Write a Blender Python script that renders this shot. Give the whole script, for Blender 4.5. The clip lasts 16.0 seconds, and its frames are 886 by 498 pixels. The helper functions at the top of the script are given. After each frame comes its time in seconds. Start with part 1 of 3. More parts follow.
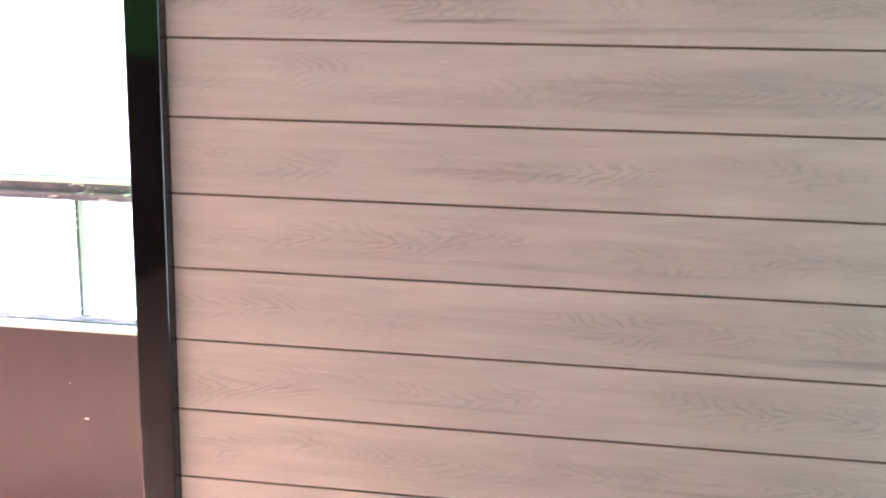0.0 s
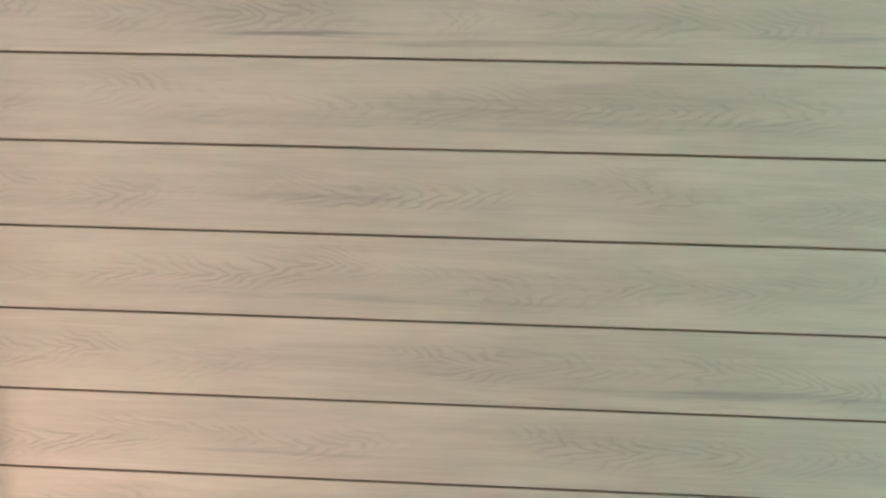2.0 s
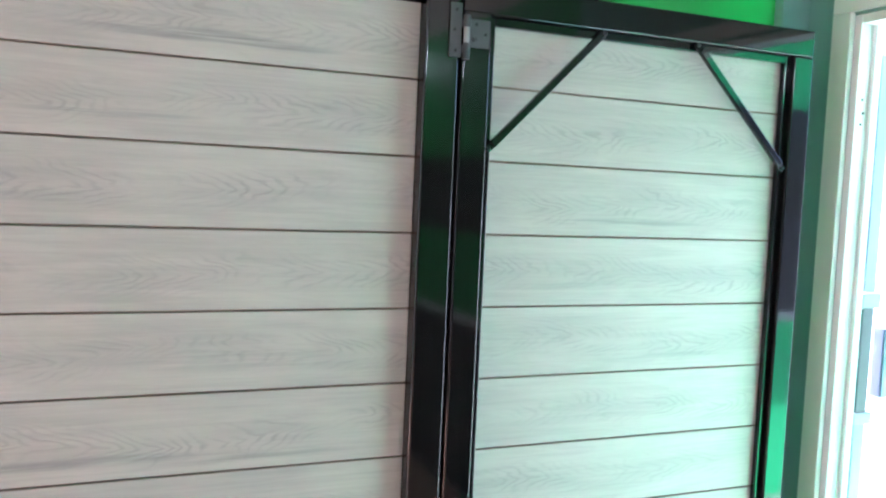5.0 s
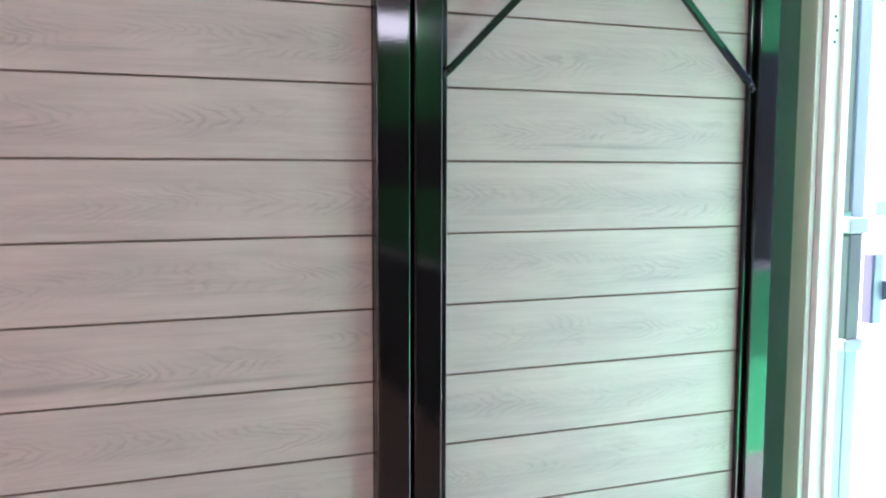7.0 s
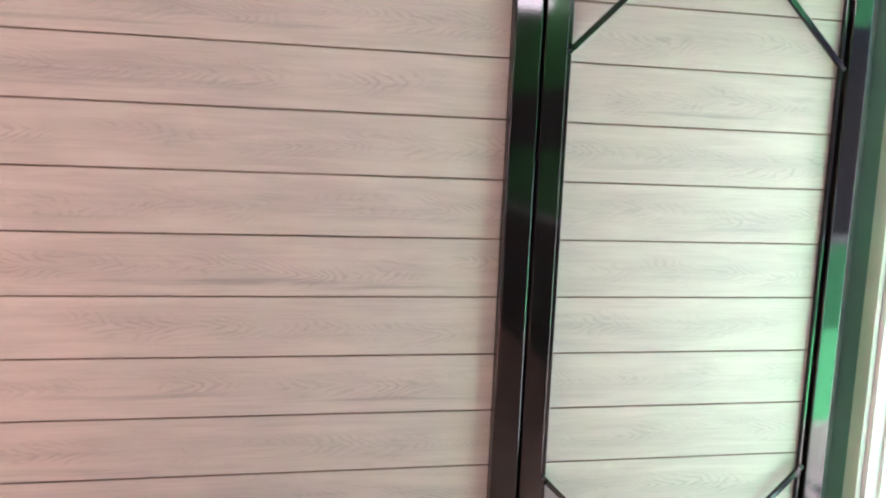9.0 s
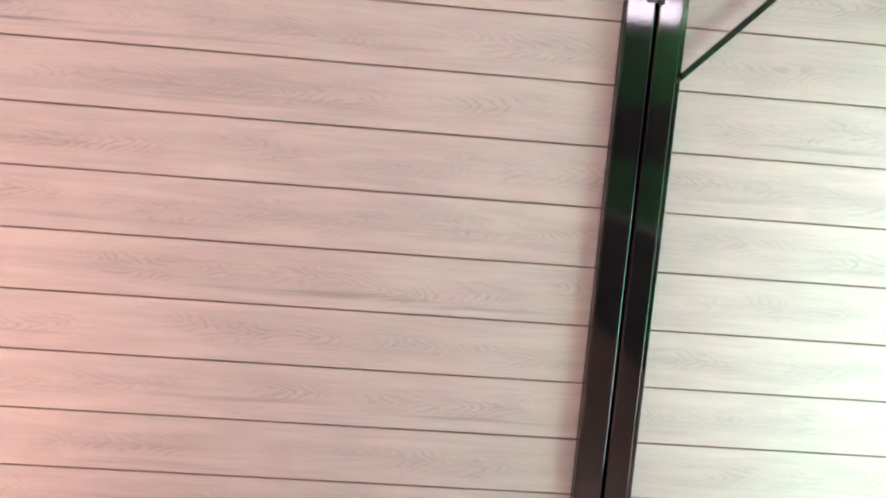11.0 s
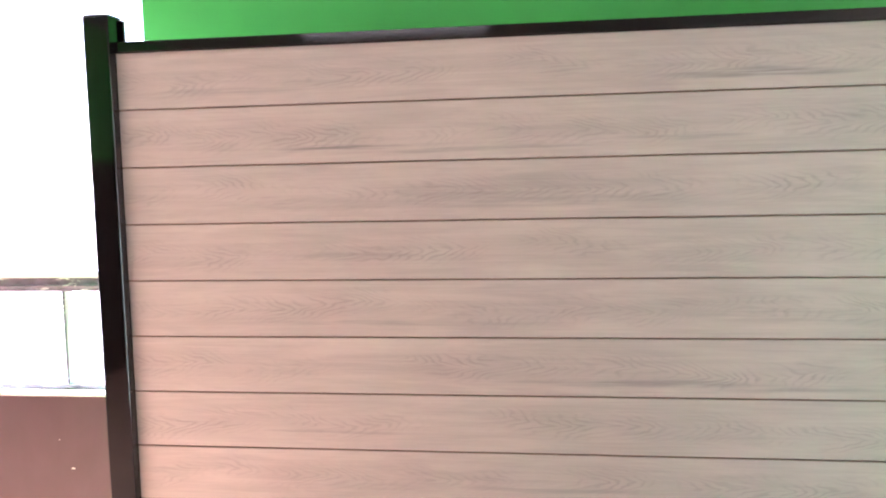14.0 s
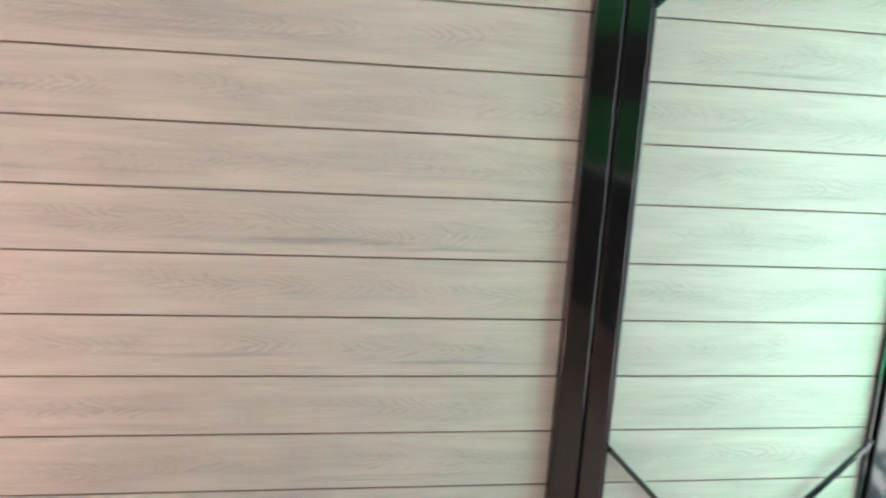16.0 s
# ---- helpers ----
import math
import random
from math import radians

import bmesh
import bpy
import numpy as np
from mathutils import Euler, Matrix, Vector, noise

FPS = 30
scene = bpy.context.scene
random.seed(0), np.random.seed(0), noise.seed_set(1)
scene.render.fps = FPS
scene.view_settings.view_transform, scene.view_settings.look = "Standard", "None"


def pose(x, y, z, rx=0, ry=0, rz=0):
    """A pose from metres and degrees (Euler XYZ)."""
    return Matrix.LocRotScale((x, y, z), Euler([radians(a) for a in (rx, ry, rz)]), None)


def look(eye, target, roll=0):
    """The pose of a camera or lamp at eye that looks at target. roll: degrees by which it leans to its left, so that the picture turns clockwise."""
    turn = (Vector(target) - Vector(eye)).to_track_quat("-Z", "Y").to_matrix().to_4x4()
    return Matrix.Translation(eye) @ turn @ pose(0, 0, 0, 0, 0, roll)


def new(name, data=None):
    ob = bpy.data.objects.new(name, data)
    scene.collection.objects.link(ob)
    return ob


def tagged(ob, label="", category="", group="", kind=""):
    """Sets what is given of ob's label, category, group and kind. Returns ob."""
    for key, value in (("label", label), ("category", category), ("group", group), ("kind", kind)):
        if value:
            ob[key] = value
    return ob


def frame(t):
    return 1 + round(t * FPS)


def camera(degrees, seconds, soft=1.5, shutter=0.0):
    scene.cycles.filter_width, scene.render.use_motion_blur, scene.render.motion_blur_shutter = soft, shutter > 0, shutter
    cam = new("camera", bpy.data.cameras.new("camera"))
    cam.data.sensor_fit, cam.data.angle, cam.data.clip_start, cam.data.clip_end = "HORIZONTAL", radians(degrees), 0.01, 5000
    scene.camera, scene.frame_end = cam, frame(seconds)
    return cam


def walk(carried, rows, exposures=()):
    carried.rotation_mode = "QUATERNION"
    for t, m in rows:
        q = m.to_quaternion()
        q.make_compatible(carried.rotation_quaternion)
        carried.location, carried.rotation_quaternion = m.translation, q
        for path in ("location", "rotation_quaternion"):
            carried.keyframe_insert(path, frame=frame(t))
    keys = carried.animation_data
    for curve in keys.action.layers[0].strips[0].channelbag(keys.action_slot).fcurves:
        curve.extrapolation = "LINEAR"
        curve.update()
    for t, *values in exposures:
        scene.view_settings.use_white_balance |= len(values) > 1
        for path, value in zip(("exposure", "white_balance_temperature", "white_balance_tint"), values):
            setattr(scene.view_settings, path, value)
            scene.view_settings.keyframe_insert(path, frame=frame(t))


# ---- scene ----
cam = camera(55.0, 16.0, soft=2.1, shutter=0.2)
PATH = [
    (0, pose(0.7546, -1.5902, 1.4172, 79.32, -1.48, 7.76)),
    (0.5, pose(0.7465, -1.6224, 1.4189, 79.82, -1.95, 6.88)),
    (1, pose(0.7683, -1.6229, 1.4162, 79.87, -1.17, 7.27)),
    (1.5, pose(0.8094, -1.5519, 1.4057, 79.76, -0.52, 7.62)),
    (2, pose(0.9100, -1.4528, 1.3994, 81.41, -1.27, 3.15)),
    (2.5, pose(0.9759, -1.4239, 1.3857, 82.98, -1.98, -2.76)),
    (3, pose(1.0146, -1.5317, 1.3933, 84.04, -2.78, -8.37)),
    (3.5, pose(1.0810, -1.7011, 1.3630, 85.08, -2.12, -11.13)),
    (4, pose(1.1876, -1.7074, 1.3854, 83.60, -1.10, -14.77)),
    (4.5, pose(1.3444, -1.6290, 1.3967, 83.45, -0.77, -18.85)),
    (5, pose(1.4136, -1.5723, 1.4408, 85.92, -2.53, -22.71)),
    (5.2, pose(1.4127, -1.5607, 1.4340, 87.10, -2.51, -23.88)),
    (7.5, pose(1.5565, -1.7446, 1.3233, 83.97, 0.57, -19.17)),
    (8, pose(1.5178, -1.8758, 1.3284, 83.88, -0.44, -16.36)),
    (8.5, pose(1.4515, -1.9874, 1.3037, 83.95, -1.11, -14.88)),
    (9, pose(1.4213, -2.0679, 1.3155, 82.10, -2.45, -11.68)),
    (11.5, pose(1.5019, -2.0744, 1.4128, 81.57, -4.59, -2.59)),
    (12, pose(1.4431, -2.0435, 1.4453, 85.83, -4.37, -3.00)),
    (12.5, pose(1.4308, -2.1019, 1.4307, 87.96, -3.42, -3.16)),
    (13, pose(1.4553, -2.1795, 1.4395, 86.27, -2.51, 5.87)),
    (13.3, pose(1.4005, -2.1698, 1.5082, 85.10, -1.26, 9.88)),
    (13.5, pose(1.3276, -2.1539, 1.5313, 84.81, -0.27, 11.88)),
    (14, pose(1.1432, -2.1220, 1.4787, 84.63, 1.31, 7.74)),
    (14.5, pose(1.0460, -2.1119, 1.4579, 82.74, 1.12, 5.62)),
    (15, pose(1.1286, -2.0794, 1.4129, 79.62, 0.18, 5.15)),
    (15.5, pose(1.2666, -1.9881, 1.4155, 76.74, -0.80, 2.85)),
    (16, pose(1.3423, -1.9757, 1.3571, 77.83, -3.53, -9.33)),
]
EXPOSURES = [
    (0, 3.15, 5650, 22),
    (1, 3.10, 5650, 14),
    (1.5, 3.07, 5550, 5),
    (2.5, 3.29, 5650, -4),
    (3, 3.42, 5650, 1),
    (3.5, 3.55, 5400, 7),
    (4.5, 3.56, 5250, 5),
    (5, 3.40, 5200, 15),
    (7.5, 3.13, 5850, 36),
    (8, 3.14, 6100, 40),
    (9, 3.39, 6180, 38),
    (11.5, 3.63, 6250, 42),
    (12.5, 3.68, 6150, 38),
    (13, 3.75, 6050, 36),
    (13.5, 3.61, 5850, 32),
    (14, 3.35, 5950, 27),
    (14.5, 3.26, 5950, 21),
    (15, 3.27, 5850, 15),
    (15.5, 3.40, 5650, 13),
    (16, 3.47, 5750, 17),
]
walk(cam, PATH, EXPOSURES)

# ---- sizes, in metres ----
BOARD = 0.15          # one plank of the fence, with its joint
TOP = 1.80            # top of the uppermost plank
SPAN = 2.0096         # clear width of the panel between the posts
FLOOR = -0.04
WALL_Y = 0.16         # face of the green wall behind the fence
SIDE_X = 3.13         # face of the side wall with the doorway
WIN_Y = 0.49          # plane of the shop window
CEIL = 2.6
SOUTH = -7.0
WEST = -2.3

# ---- world, sun and large lights ----
SUN_TO = Vector((-0.32, 1.0, 1.50)).normalized()
world = bpy.data.worlds.new("sky")
world.use_nodes = True
scene.world = world
wn = world.node_tree.nodes
sky = wn.new("ShaderNodeTexSky")
sky.sky_type = 'NISHITA'
sky.sun_disc = False
sky.sun_elevation = math.asin(SUN_TO.z)
sky.sun_rotation = math.atan2(SUN_TO.x, SUN_TO.y)
world.node_tree.links.new(sky.outputs[0], wn["Background"].inputs[0])
wn["Background"].inputs[1].default_value = 0.11

sun_data = bpy.data.lights.new("sun", 'SUN')
sun_data.energy, sun_data.angle, sun_data.color = 5.0, radians(0.5), (1.0, 0.93, 0.84)
sun = new("sun", sun_data)
sun.matrix_world = look(SUN_TO * 12, (0, 0, 0))


def daylight(name, eye, target, w, h, watts, colour):
    d = bpy.data.lights.new(name, 'AREA')
    d.shape, d.size, d.size_y, d.energy, d.color = 'RECTANGLE', w, h, watts, colour
    ob = new(name, d)
    ob.matrix_world = look(eye, target)
    return ob


daylight("window_daylight", (-1.0, 1.35, 2.0), (-0.1, -0.9, 0.0), 2.4, 1.7, 50, (0.88, 0.95, 1.0))
daylight("doorway_daylight", (4.50, -0.20, 0.75), (3.1, -0.15, 0.65), 1.5, 1.6, 1.2, (0.80, 1.0, 0.88))
# added fill lamp above the doorway, brightens the lining and the gate's edge
daylight("doorway_lining_fill", (3.62, -0.36, 2.32), (3.13, -0.03, 0.9), 0.5, 0.5, 2.4, (0.86, 1.0, 0.95))
daylight("doorway_skylight", (3.262, -0.805, 0.60), (2.0, -0.805, 0.60), 0.36, 1.15, 0.75, (0.56, 1.0, 0.82))


# ---- node helpers ----
class Mat:
    """A small builder for node materials."""

    def __init__(self, name):
        self.m = bpy.data.materials.new(name)
        self.m.use_nodes = True
        self.t = self.m.node_tree
        self.b = self.t.nodes["Principled BSDF"]

    def add(self, kind, **values):
        n = self.t.nodes.new(kind)
        for k, v in values.items():
            if k == "op":
                n.operation = v
            elif k == "blend":
                n.data_type, n.blend_type = 'RGBA', v
        return n

    def put(self, value, socket):
        if isinstance(value, bpy.types.NodeSocket):
            self.t.links.new(value, socket)
        else:
            socket.default_value = value

    def math(self, op, a, b=0.0, c=0.0, clamp=False):
        n = self.add("ShaderNodeMath", op=op)
        n.use_clamp = clamp
        for i, v in enumerate((a, b, c)):
            self.put(v, n.inputs[i])
        return n.outputs[0]

    def noise(self, vec, scale, detail=4.0, rough=0.55, distort=0.0):
        n = self.add("ShaderNodeTexNoise")
        self.put(vec, n.inputs["Vector"])
        n.inputs["Scale"].default_value, n.inputs["Detail"].default_value = scale, detail
        n.inputs["Roughness"].default_value, n.inputs["Distortion"].default_value = rough, distort
        return n.outputs["Fac"]

    def ramp(self, value, lo, hi, a=0.0, b=1.0):
        n = self.add("ShaderNodeMapRange")
        n.interpolation_type = 'SMOOTHSTEP'
        for i, v in enumerate((value, lo, hi, a, b)):
            self.put(v, n.inputs[i])
        return n.outputs[0]

    def mix(self, fac, a, b, blend='MIX'):
        n = self.add("ShaderNodeMix", blend=blend)
        self.put(fac, n.inputs[0])
        self.put((*a, 1.0) if isinstance(a, tuple) else a, n.inputs[6])
        self.put((*b, 1.0) if isinstance(b, tuple) else b, n.inputs[7])
        return n.outputs[2]

    def stretch(self, vec, sx, sy, sz, offset=None):
        n = self.add("ShaderNodeVectorMath", op='MULTIPLY')
        self.put(vec, n.inputs[0])
        n.inputs[1].default_value = (sx, sy, sz)
        if offset is None:
            return n.outputs[0]
        o = self.add("ShaderNodeVectorMath", op='ADD')
        self.put(n.outputs[0], o.inputs[0])
        self.put(offset, o.inputs[1])
        return o.outputs[0]

    def bump(self, height, strength, distance):
        n = self.add("ShaderNodeBump")
        n.inputs["Strength"].default_value, n.inputs["Distance"].default_value = strength, distance
        self.put(height, n.inputs["Height"])
        self.put(n.outputs[0], self.b.inputs["Normal"])

    def finish(self, colour=None, rough=None, metal=None, spec=None):
        if colour is not None:
            self.put((*colour, 1.0) if isinstance(colour, tuple) else colour, self.b.inputs["Base Color"])
        if rough is not None:
            self.put(rough, self.b.inputs["Roughness"])
        if metal is not None:
            self.b.inputs["Metallic"].default_value = metal
        if spec is not None:
            self.b.inputs["Specular IOR Level"].default_value = spec
        return self.m


def plank_wood():
    """Pale greyed oak foil on composite boards: fibres, streaks, plain-sawn arches and a few dark streaks."""
    m = Mat("greyed_oak_board")
    coord = m.add("ShaderNodeTexCoord").outputs["Object"]
    info = m.add("ShaderNodeObjectInfo").outputs["Random"]
    place = m.add("ShaderNodeNewGeometry").outputs["Position"]
    shift = m.add("ShaderNodeCombineXYZ")
    m.put(m.math('MULTIPLY', info, 37.0), shift.inputs[0])
    m.put(m.math('MULTIPLY', info, 11.0), shift.inputs[1])
    m.put(m.math('MULTIPLY', info, 23.0), shift.inputs[2])
    off = shift.outputs[0]
    fibre = m.noise(m.stretch(coord, 5.0, 5.0, 190.0, off), 1.0, 5.0, 0.62)
    streak = m.noise(m.stretch(coord, 2.6, 2.6, 26.0, off), 1.0, 5.0, 0.62, 0.9)
    patch = m.noise(m.stretch(coord, 3.0, 3.0, 15.0, off), 1.0, 4.0, 0.55, 0.6)
    # arches: nested chevrons along the heart of each board, only in part of it
    axes = m.add("ShaderNodeSeparateXYZ")
    m.put(coord, axes.inputs[0])
    along = m.math('ADD', axes.outputs[0], m.math('MULTIPLY', info, 9.0))
    lane = m.add("ShaderNodeCombineXYZ")
    m.put(along, lane.inputs[0])
    heart = m.math('ADD', 0.074, m.math('MULTIPLY', m.math('SUBTRACT', m.noise(lane.outputs[0], 2.3, 1.0), 0.5), 0.14))
    aside = m.math('ABSOLUTE', m.math('SUBTRACT', axes.outputs[2], heart))
    warp = m.math('MULTIPLY', m.noise(m.stretch(coord, 4.0, 4.0, 14.0, off), 1.0, 3.5, 0.6), 7.5)
    phase = m.math('ADD', m.math('ADD', m.math('MULTIPLY', along, 26.0), m.math('MULTIPLY', aside, 72.0)), warp)
    lines = m.math('SUBTRACT', 1.0, m.math('MULTIPLY', m.math('ABSOLUTE', m.math('SUBTRACT', m.math('FRACT', phase), 0.5)), 2.0))
    lines = m.ramp(lines, 0.38, 1.0)
    near = m.ramp(aside, 0.050, 0.010)
    broken = m.ramp(m.noise(m.stretch(coord, 8.0, 8.0, 38.0, off), 1.0, 3.0, 0.55), 0.32, 0.62)
    where = m.ramp(m.noise(lane.outputs[0], 2.9, 2.0, 0.5), 0.33, 0.58)
    arch = m.math('MULTIPLY', m.math('MULTIPLY', lines, near), m.math('MULTIPLY', where, broken))
    col = m.mix(m.ramp(streak, 0.33, 0.68), (0.445, 0.410, 0.372), (0.530, 0.488, 0.440))
    col = m.mix(m.math('MULTIPLY', m.ramp(patch, 0.40, 0.70), 0.50), col, (0.392, 0.366, 0.342))
    col = m.mix(m.math('MULTIPLY', m.ramp(fibre, 0.35, 0.75), 0.32), col, (0.63, 0.585, 0.535))
    col = m.mix(m.math('MULTIPLY', m.math('MULTIPLY', near, where), 0.26), col, (0.365, 0.338, 0.318))
    col = m.mix(m.math('MULTIPLY', arch, 0.47), col, (0.29, 0.262, 0.245))
    # single dark streaks of the print
    sep = m.add("ShaderNodeSeparateXYZ")
    m.put(place, sep.inputs[0])
    wob = m.math('MULTIPLY', m.math('SUBTRACT', m.noise(m.stretch(place, 3.0, 3.0, 3.0), 1.0, 2.0), 0.5), 0.03)
    px, pz = sep.outputs[0], m.math('ADD', sep.outputs[2], wob)
    total = None
    for sx, sz, lx, lz, k in STREAKS:
        dx = m.math('DIVIDE', m.math('SUBTRACT', px, sx), lx)
        dz = m.math('DIVIDE', m.math('SUBTRACT', pz, sz), lz)
        d = m.math('ADD', m.math('MULTIPLY', dx, dx), m.math('MULTIPLY', dz, dz))
        v = m.ramp(d, 1.0, 0.0, 0.0, k)
        total = v if total is None else m.math('MAXIMUM', total, v)
    grain = m.ramp(m.noise(m.stretch(place, 4.0, 4.0, 150.0), 1.0, 3.0, 0.6), 0.3, 0.62)
    col = m.mix(m.math('MULTIPLY', total, grain), col, (0.235, 0.225, 0.220))
    rough = m.ramp(fibre, 0.2, 0.8, 0.42, 0.58)
    relief = m.math('ADD', m.math('MULTIPLY', fibre, 0.5), m.math('MULTIPLY', arch, -0.6))
    m.bump(relief, 0.45, 0.0016)
    return m.finish(col, rough, spec=0.4)


# where the dark streaks of the print lie: x, z, half length, half height, strength
STREAKS = [
    (0.60, 1.538, 0.20, 0.008, 0.95), (0.90, 1.524, 0.40, 0.007, 0.45), (1.00, 1.430, 0.45, 0.032, 0.30), (0.62, 1.262, 0.20, 0.012, 0.35), (1.70, 1.105, 0.26, 0.030, 0.32), (1.62, 1.690, 0.28, 0.014, 0.8),
    (1.10, 1.395, 0.45, 0.020, 0.35), (1.34, 0.938, 0.40, 0.011, 0.65), (1.72, 0.925, 0.22, 0.010, 0.5),
    (0.75, 1.085, 0.35, 0.008, 0.45), (1.45, 1.545, 0.20, 0.010, 0.5), (1.75, 0.635, 0.25, 0.012, 0.6),
    (0.35, 1.690, 0.25, 0.012, 0.35), (0.55, 0.800, 0.30, 0.007, 0.35), (1.15, 0.655, 0.30, 0.009, 0.4),
    (2.50, 1.382, 0.26, 0.009, 0.55), (2.35, 1.245, 0.20, 0.009, 0.30), (2.70, 1.085, 0.22, 0.007, 0.30),
    (1.55, 0.330, 0.30, 0.012, 0.5), (0.95, 0.470, 0.30, 0.010, 0.4),
]


def powder_coat():
    m = Mat("black_brown_powder_coat")
    c = m.add("ShaderNodeTexCoord").outputs["Object"]
    dust = m.ramp(m.noise(m.stretch(c, 9, 9, 3), 1.0, 5.0, 0.65), 0.5, 0.85)
    col = m.mix(m.math('MULTIPLY', dust, 0.18), (0.0065, 0.0055, 0.0055), (0.024, 0.021, 0.020))
    m.bump(m.noise(c, 160.0, 2.0, 0.5), 0.05, 0.0006)
    return m.finish(col, m.ramp(dust, 0.0, 1.0, 0.06, 0.13), spec=0.55)


def painted_wall(name, colour, rough=0.55, relief=0.0015, worn=(0.9, 0.9, 0.9)):
    m = Mat(name)
    c = m.add("ShaderNodeNewGeometry").outputs["Position"]
    big = m.ramp(m.noise(c, 1.3, 4.0, 0.6), 0.3, 0.7)
    fine = m.noise(c, 140.0, 3.0, 0.6)
    dark = tuple(v * w * 0.86 for v, w in zip(colour, worn))
    col = m.mix(m.math('MULTIPLY', big, 0.6), colour, dark)
    m.bump(m.math('ADD', fine, m.math('MULTIPLY', m.noise(c, 9.0, 3.0), 0.8)), 0.25, relief)
    return m.finish(col, m.ramp(big, 0, 1, rough, rough + 0.1))


def brown_gloss():
    """Old brown gloss paint with rub marks and a few chips."""
    m = Mat("brown_gloss_paint")
    c = m.add("ShaderNodeNewGeometry").outputs["Position"]
    rub = m.noise(m.stretch(c, 2.2, 2.2, 1.4), 1.0, 5.0, 0.6, 0.3)
    col = m.mix(m.ramp(rub, 0.3, 0.7), (0.066, 0.036, 0.043), (0.092, 0.056, 0.064))
    sep = m.add("ShaderNodeSeparateXYZ")
    m.put(c, sep.inputs[0])
    for cx, cz, rx, rz in ((-0.483, 0.506, 0.0075, 0.0030), (-0.526, 0.604, 0.0026, 0.0016)):
        dx = m.math('DIVIDE', m.math('SUBTRACT', sep.outputs[0], cx), rx)
        dz = m.math('DIVIDE', m.math('SUBTRACT', sep.outputs[2], cz), rz)
        d = m.math('ADD', m.math('MULTIPLY', dx, dx), m.math('MULTIPLY', dz, dz))
        col = m.mix(m.ramp(d, 1.2, 0.5), col, (0.70, 0.67, 0.64))
    m.bump(m.noise(c, 60.0, 3.0), 0.12, 0.001)
    return m.finish(col, m.ramp(rub, 0.3, 0.7, 0.32, 0.46))


def tiles_red():
    m = Mat("red_clay_tile")
    c = m.add("ShaderNodeNewGeometry").outputs["Position"]
    r = m.add("ShaderNodeObjectInfo").outputs["Random"]
    spots = m.ramp(m.noise(c, 14.0, 5.0, 0.65), 0.35, 0.7)
    col = m.mix(spots, (0.76, 0.45, 0.325), (0.66, 0.38, 0.27))
    col = m.mix(m.math('MULTIPLY', r, 0.35), col, (0.70, 0.42, 0.31))
    m.bump(m.noise(c, 70.0, 4.0), 0.2, 0.001)
    return m.finish(col, m.ramp(spots, 0, 1, 0.35, 0.55))


def plain(name, colour, rough, metal=0.0, grain=80.0, amount=0.25):
    m = Mat(name)
    c = m.add("ShaderNodeTexCoord").outputs["Object"]
    n = m.noise(c, grain, 4.0, 0.6)
    w = m.noise(c, grain * 0.06, 3.0, 0.6)
    col = m.mix(m.math('MULTIPLY', m.ramp(w, 0.3, 0.7), amount), colour, tuple(v * 0.6 for v in colour))
    m.bump(n, 0.08, 0.0006)
    return m.finish(col, m.ramp(n, 0.3, 0.7, rough * 0.85, rough * 1.15), metal)


def scuffed_bar():
    """Dark grey metal with bright scrapes along it."""
    m = Mat("weathered_window_bar")
    c = m.add("ShaderNodeNewGeometry").outputs["Position"]
    wear = m.ramp(m.noise(m.stretch(c, 16, 16, 95), 1.0, 3.0, 0.55, 0.4), 0.60, 0.66)
    grime = m.ramp(m.noise(c, 22.0, 4.0, 0.6), 0.35, 0.7)
    col = m.mix(grime, (0.21, 0.19, 0.24), (0.14, 0.125, 0.155))
    col = m.mix(wear, col, (0.72, 0.72, 0.71))
    m.bump(wear, 0.2, 0.001)
    return m.finish(col, 0.36, 0.15)


def clear_glass():
    m = Mat("clear_glass")
    t = m.t
    thin = m.add("ShaderNodeBsdfTransparent")
    gloss = m.add("ShaderNodeBsdfGlossy")
    gloss.inputs["Roughness"].default_value = 0.02
    mix = m.add("ShaderNodeMixShader")
    mix.inputs[0].default_value = 0.05
    t.links.new(thin.outputs[0], mix.inputs[1])
    t.links.new(gloss.outputs[0], mix.inputs[2])
    t.links.new(mix.outputs[0], t.nodes["Material Output"].inputs[0])
    return m.m


def glowing(name, colour, strength):
    m = Mat(name)
    m.b.inputs["Emission Color"].default_value = (*colour, 1)
    m.b.inputs["Emission Strength"].default_value = strength
    return m.finish((0.8, 0.8, 0.8), 0.4)


WOOD = plank_wood()
COAT = powder_coat()
GREEN = painted_wall("lime_green_wall_paint", (0.085, 0.70, 0.135), 0.5)
DEEP = painted_wall("deep_green_wall_paint", (0.045, 0.36, 0.09), 0.5)
MINT = painted_wall("mint_green_wall_paint", (0.10, 0.88, 0.34), 0.6)
GREYTEAL = painted_wall("grey_teal_wall_paint", (0.25, 0.45, 0.40), 0.6)
CORE = plain("brown_board_core", (0.31, 0.24, 0.19), 0.7)
WHITE = painted_wall("white_gloss_paint", (0.84, 0.85, 0.83), 0.3, 0.0005, (0.97, 0.97, 0.95))
CEILING = painted_wall("grey_ceiling_paint", (0.52, 0.51, 0.49), 0.7)
PLASTER = painted_wall("cream_wall_paint", (0.70, 0.62, 0.55), 0.6)
SHADE = painted_wall("dark_brown_panel_paint", (0.035, 0.026, 0.024), 0.4)
BROWN = brown_gloss()
TILE = tiles_red()
GROUT = plain("dark_grout", (0.16, 0.12, 0.10), 0.8)
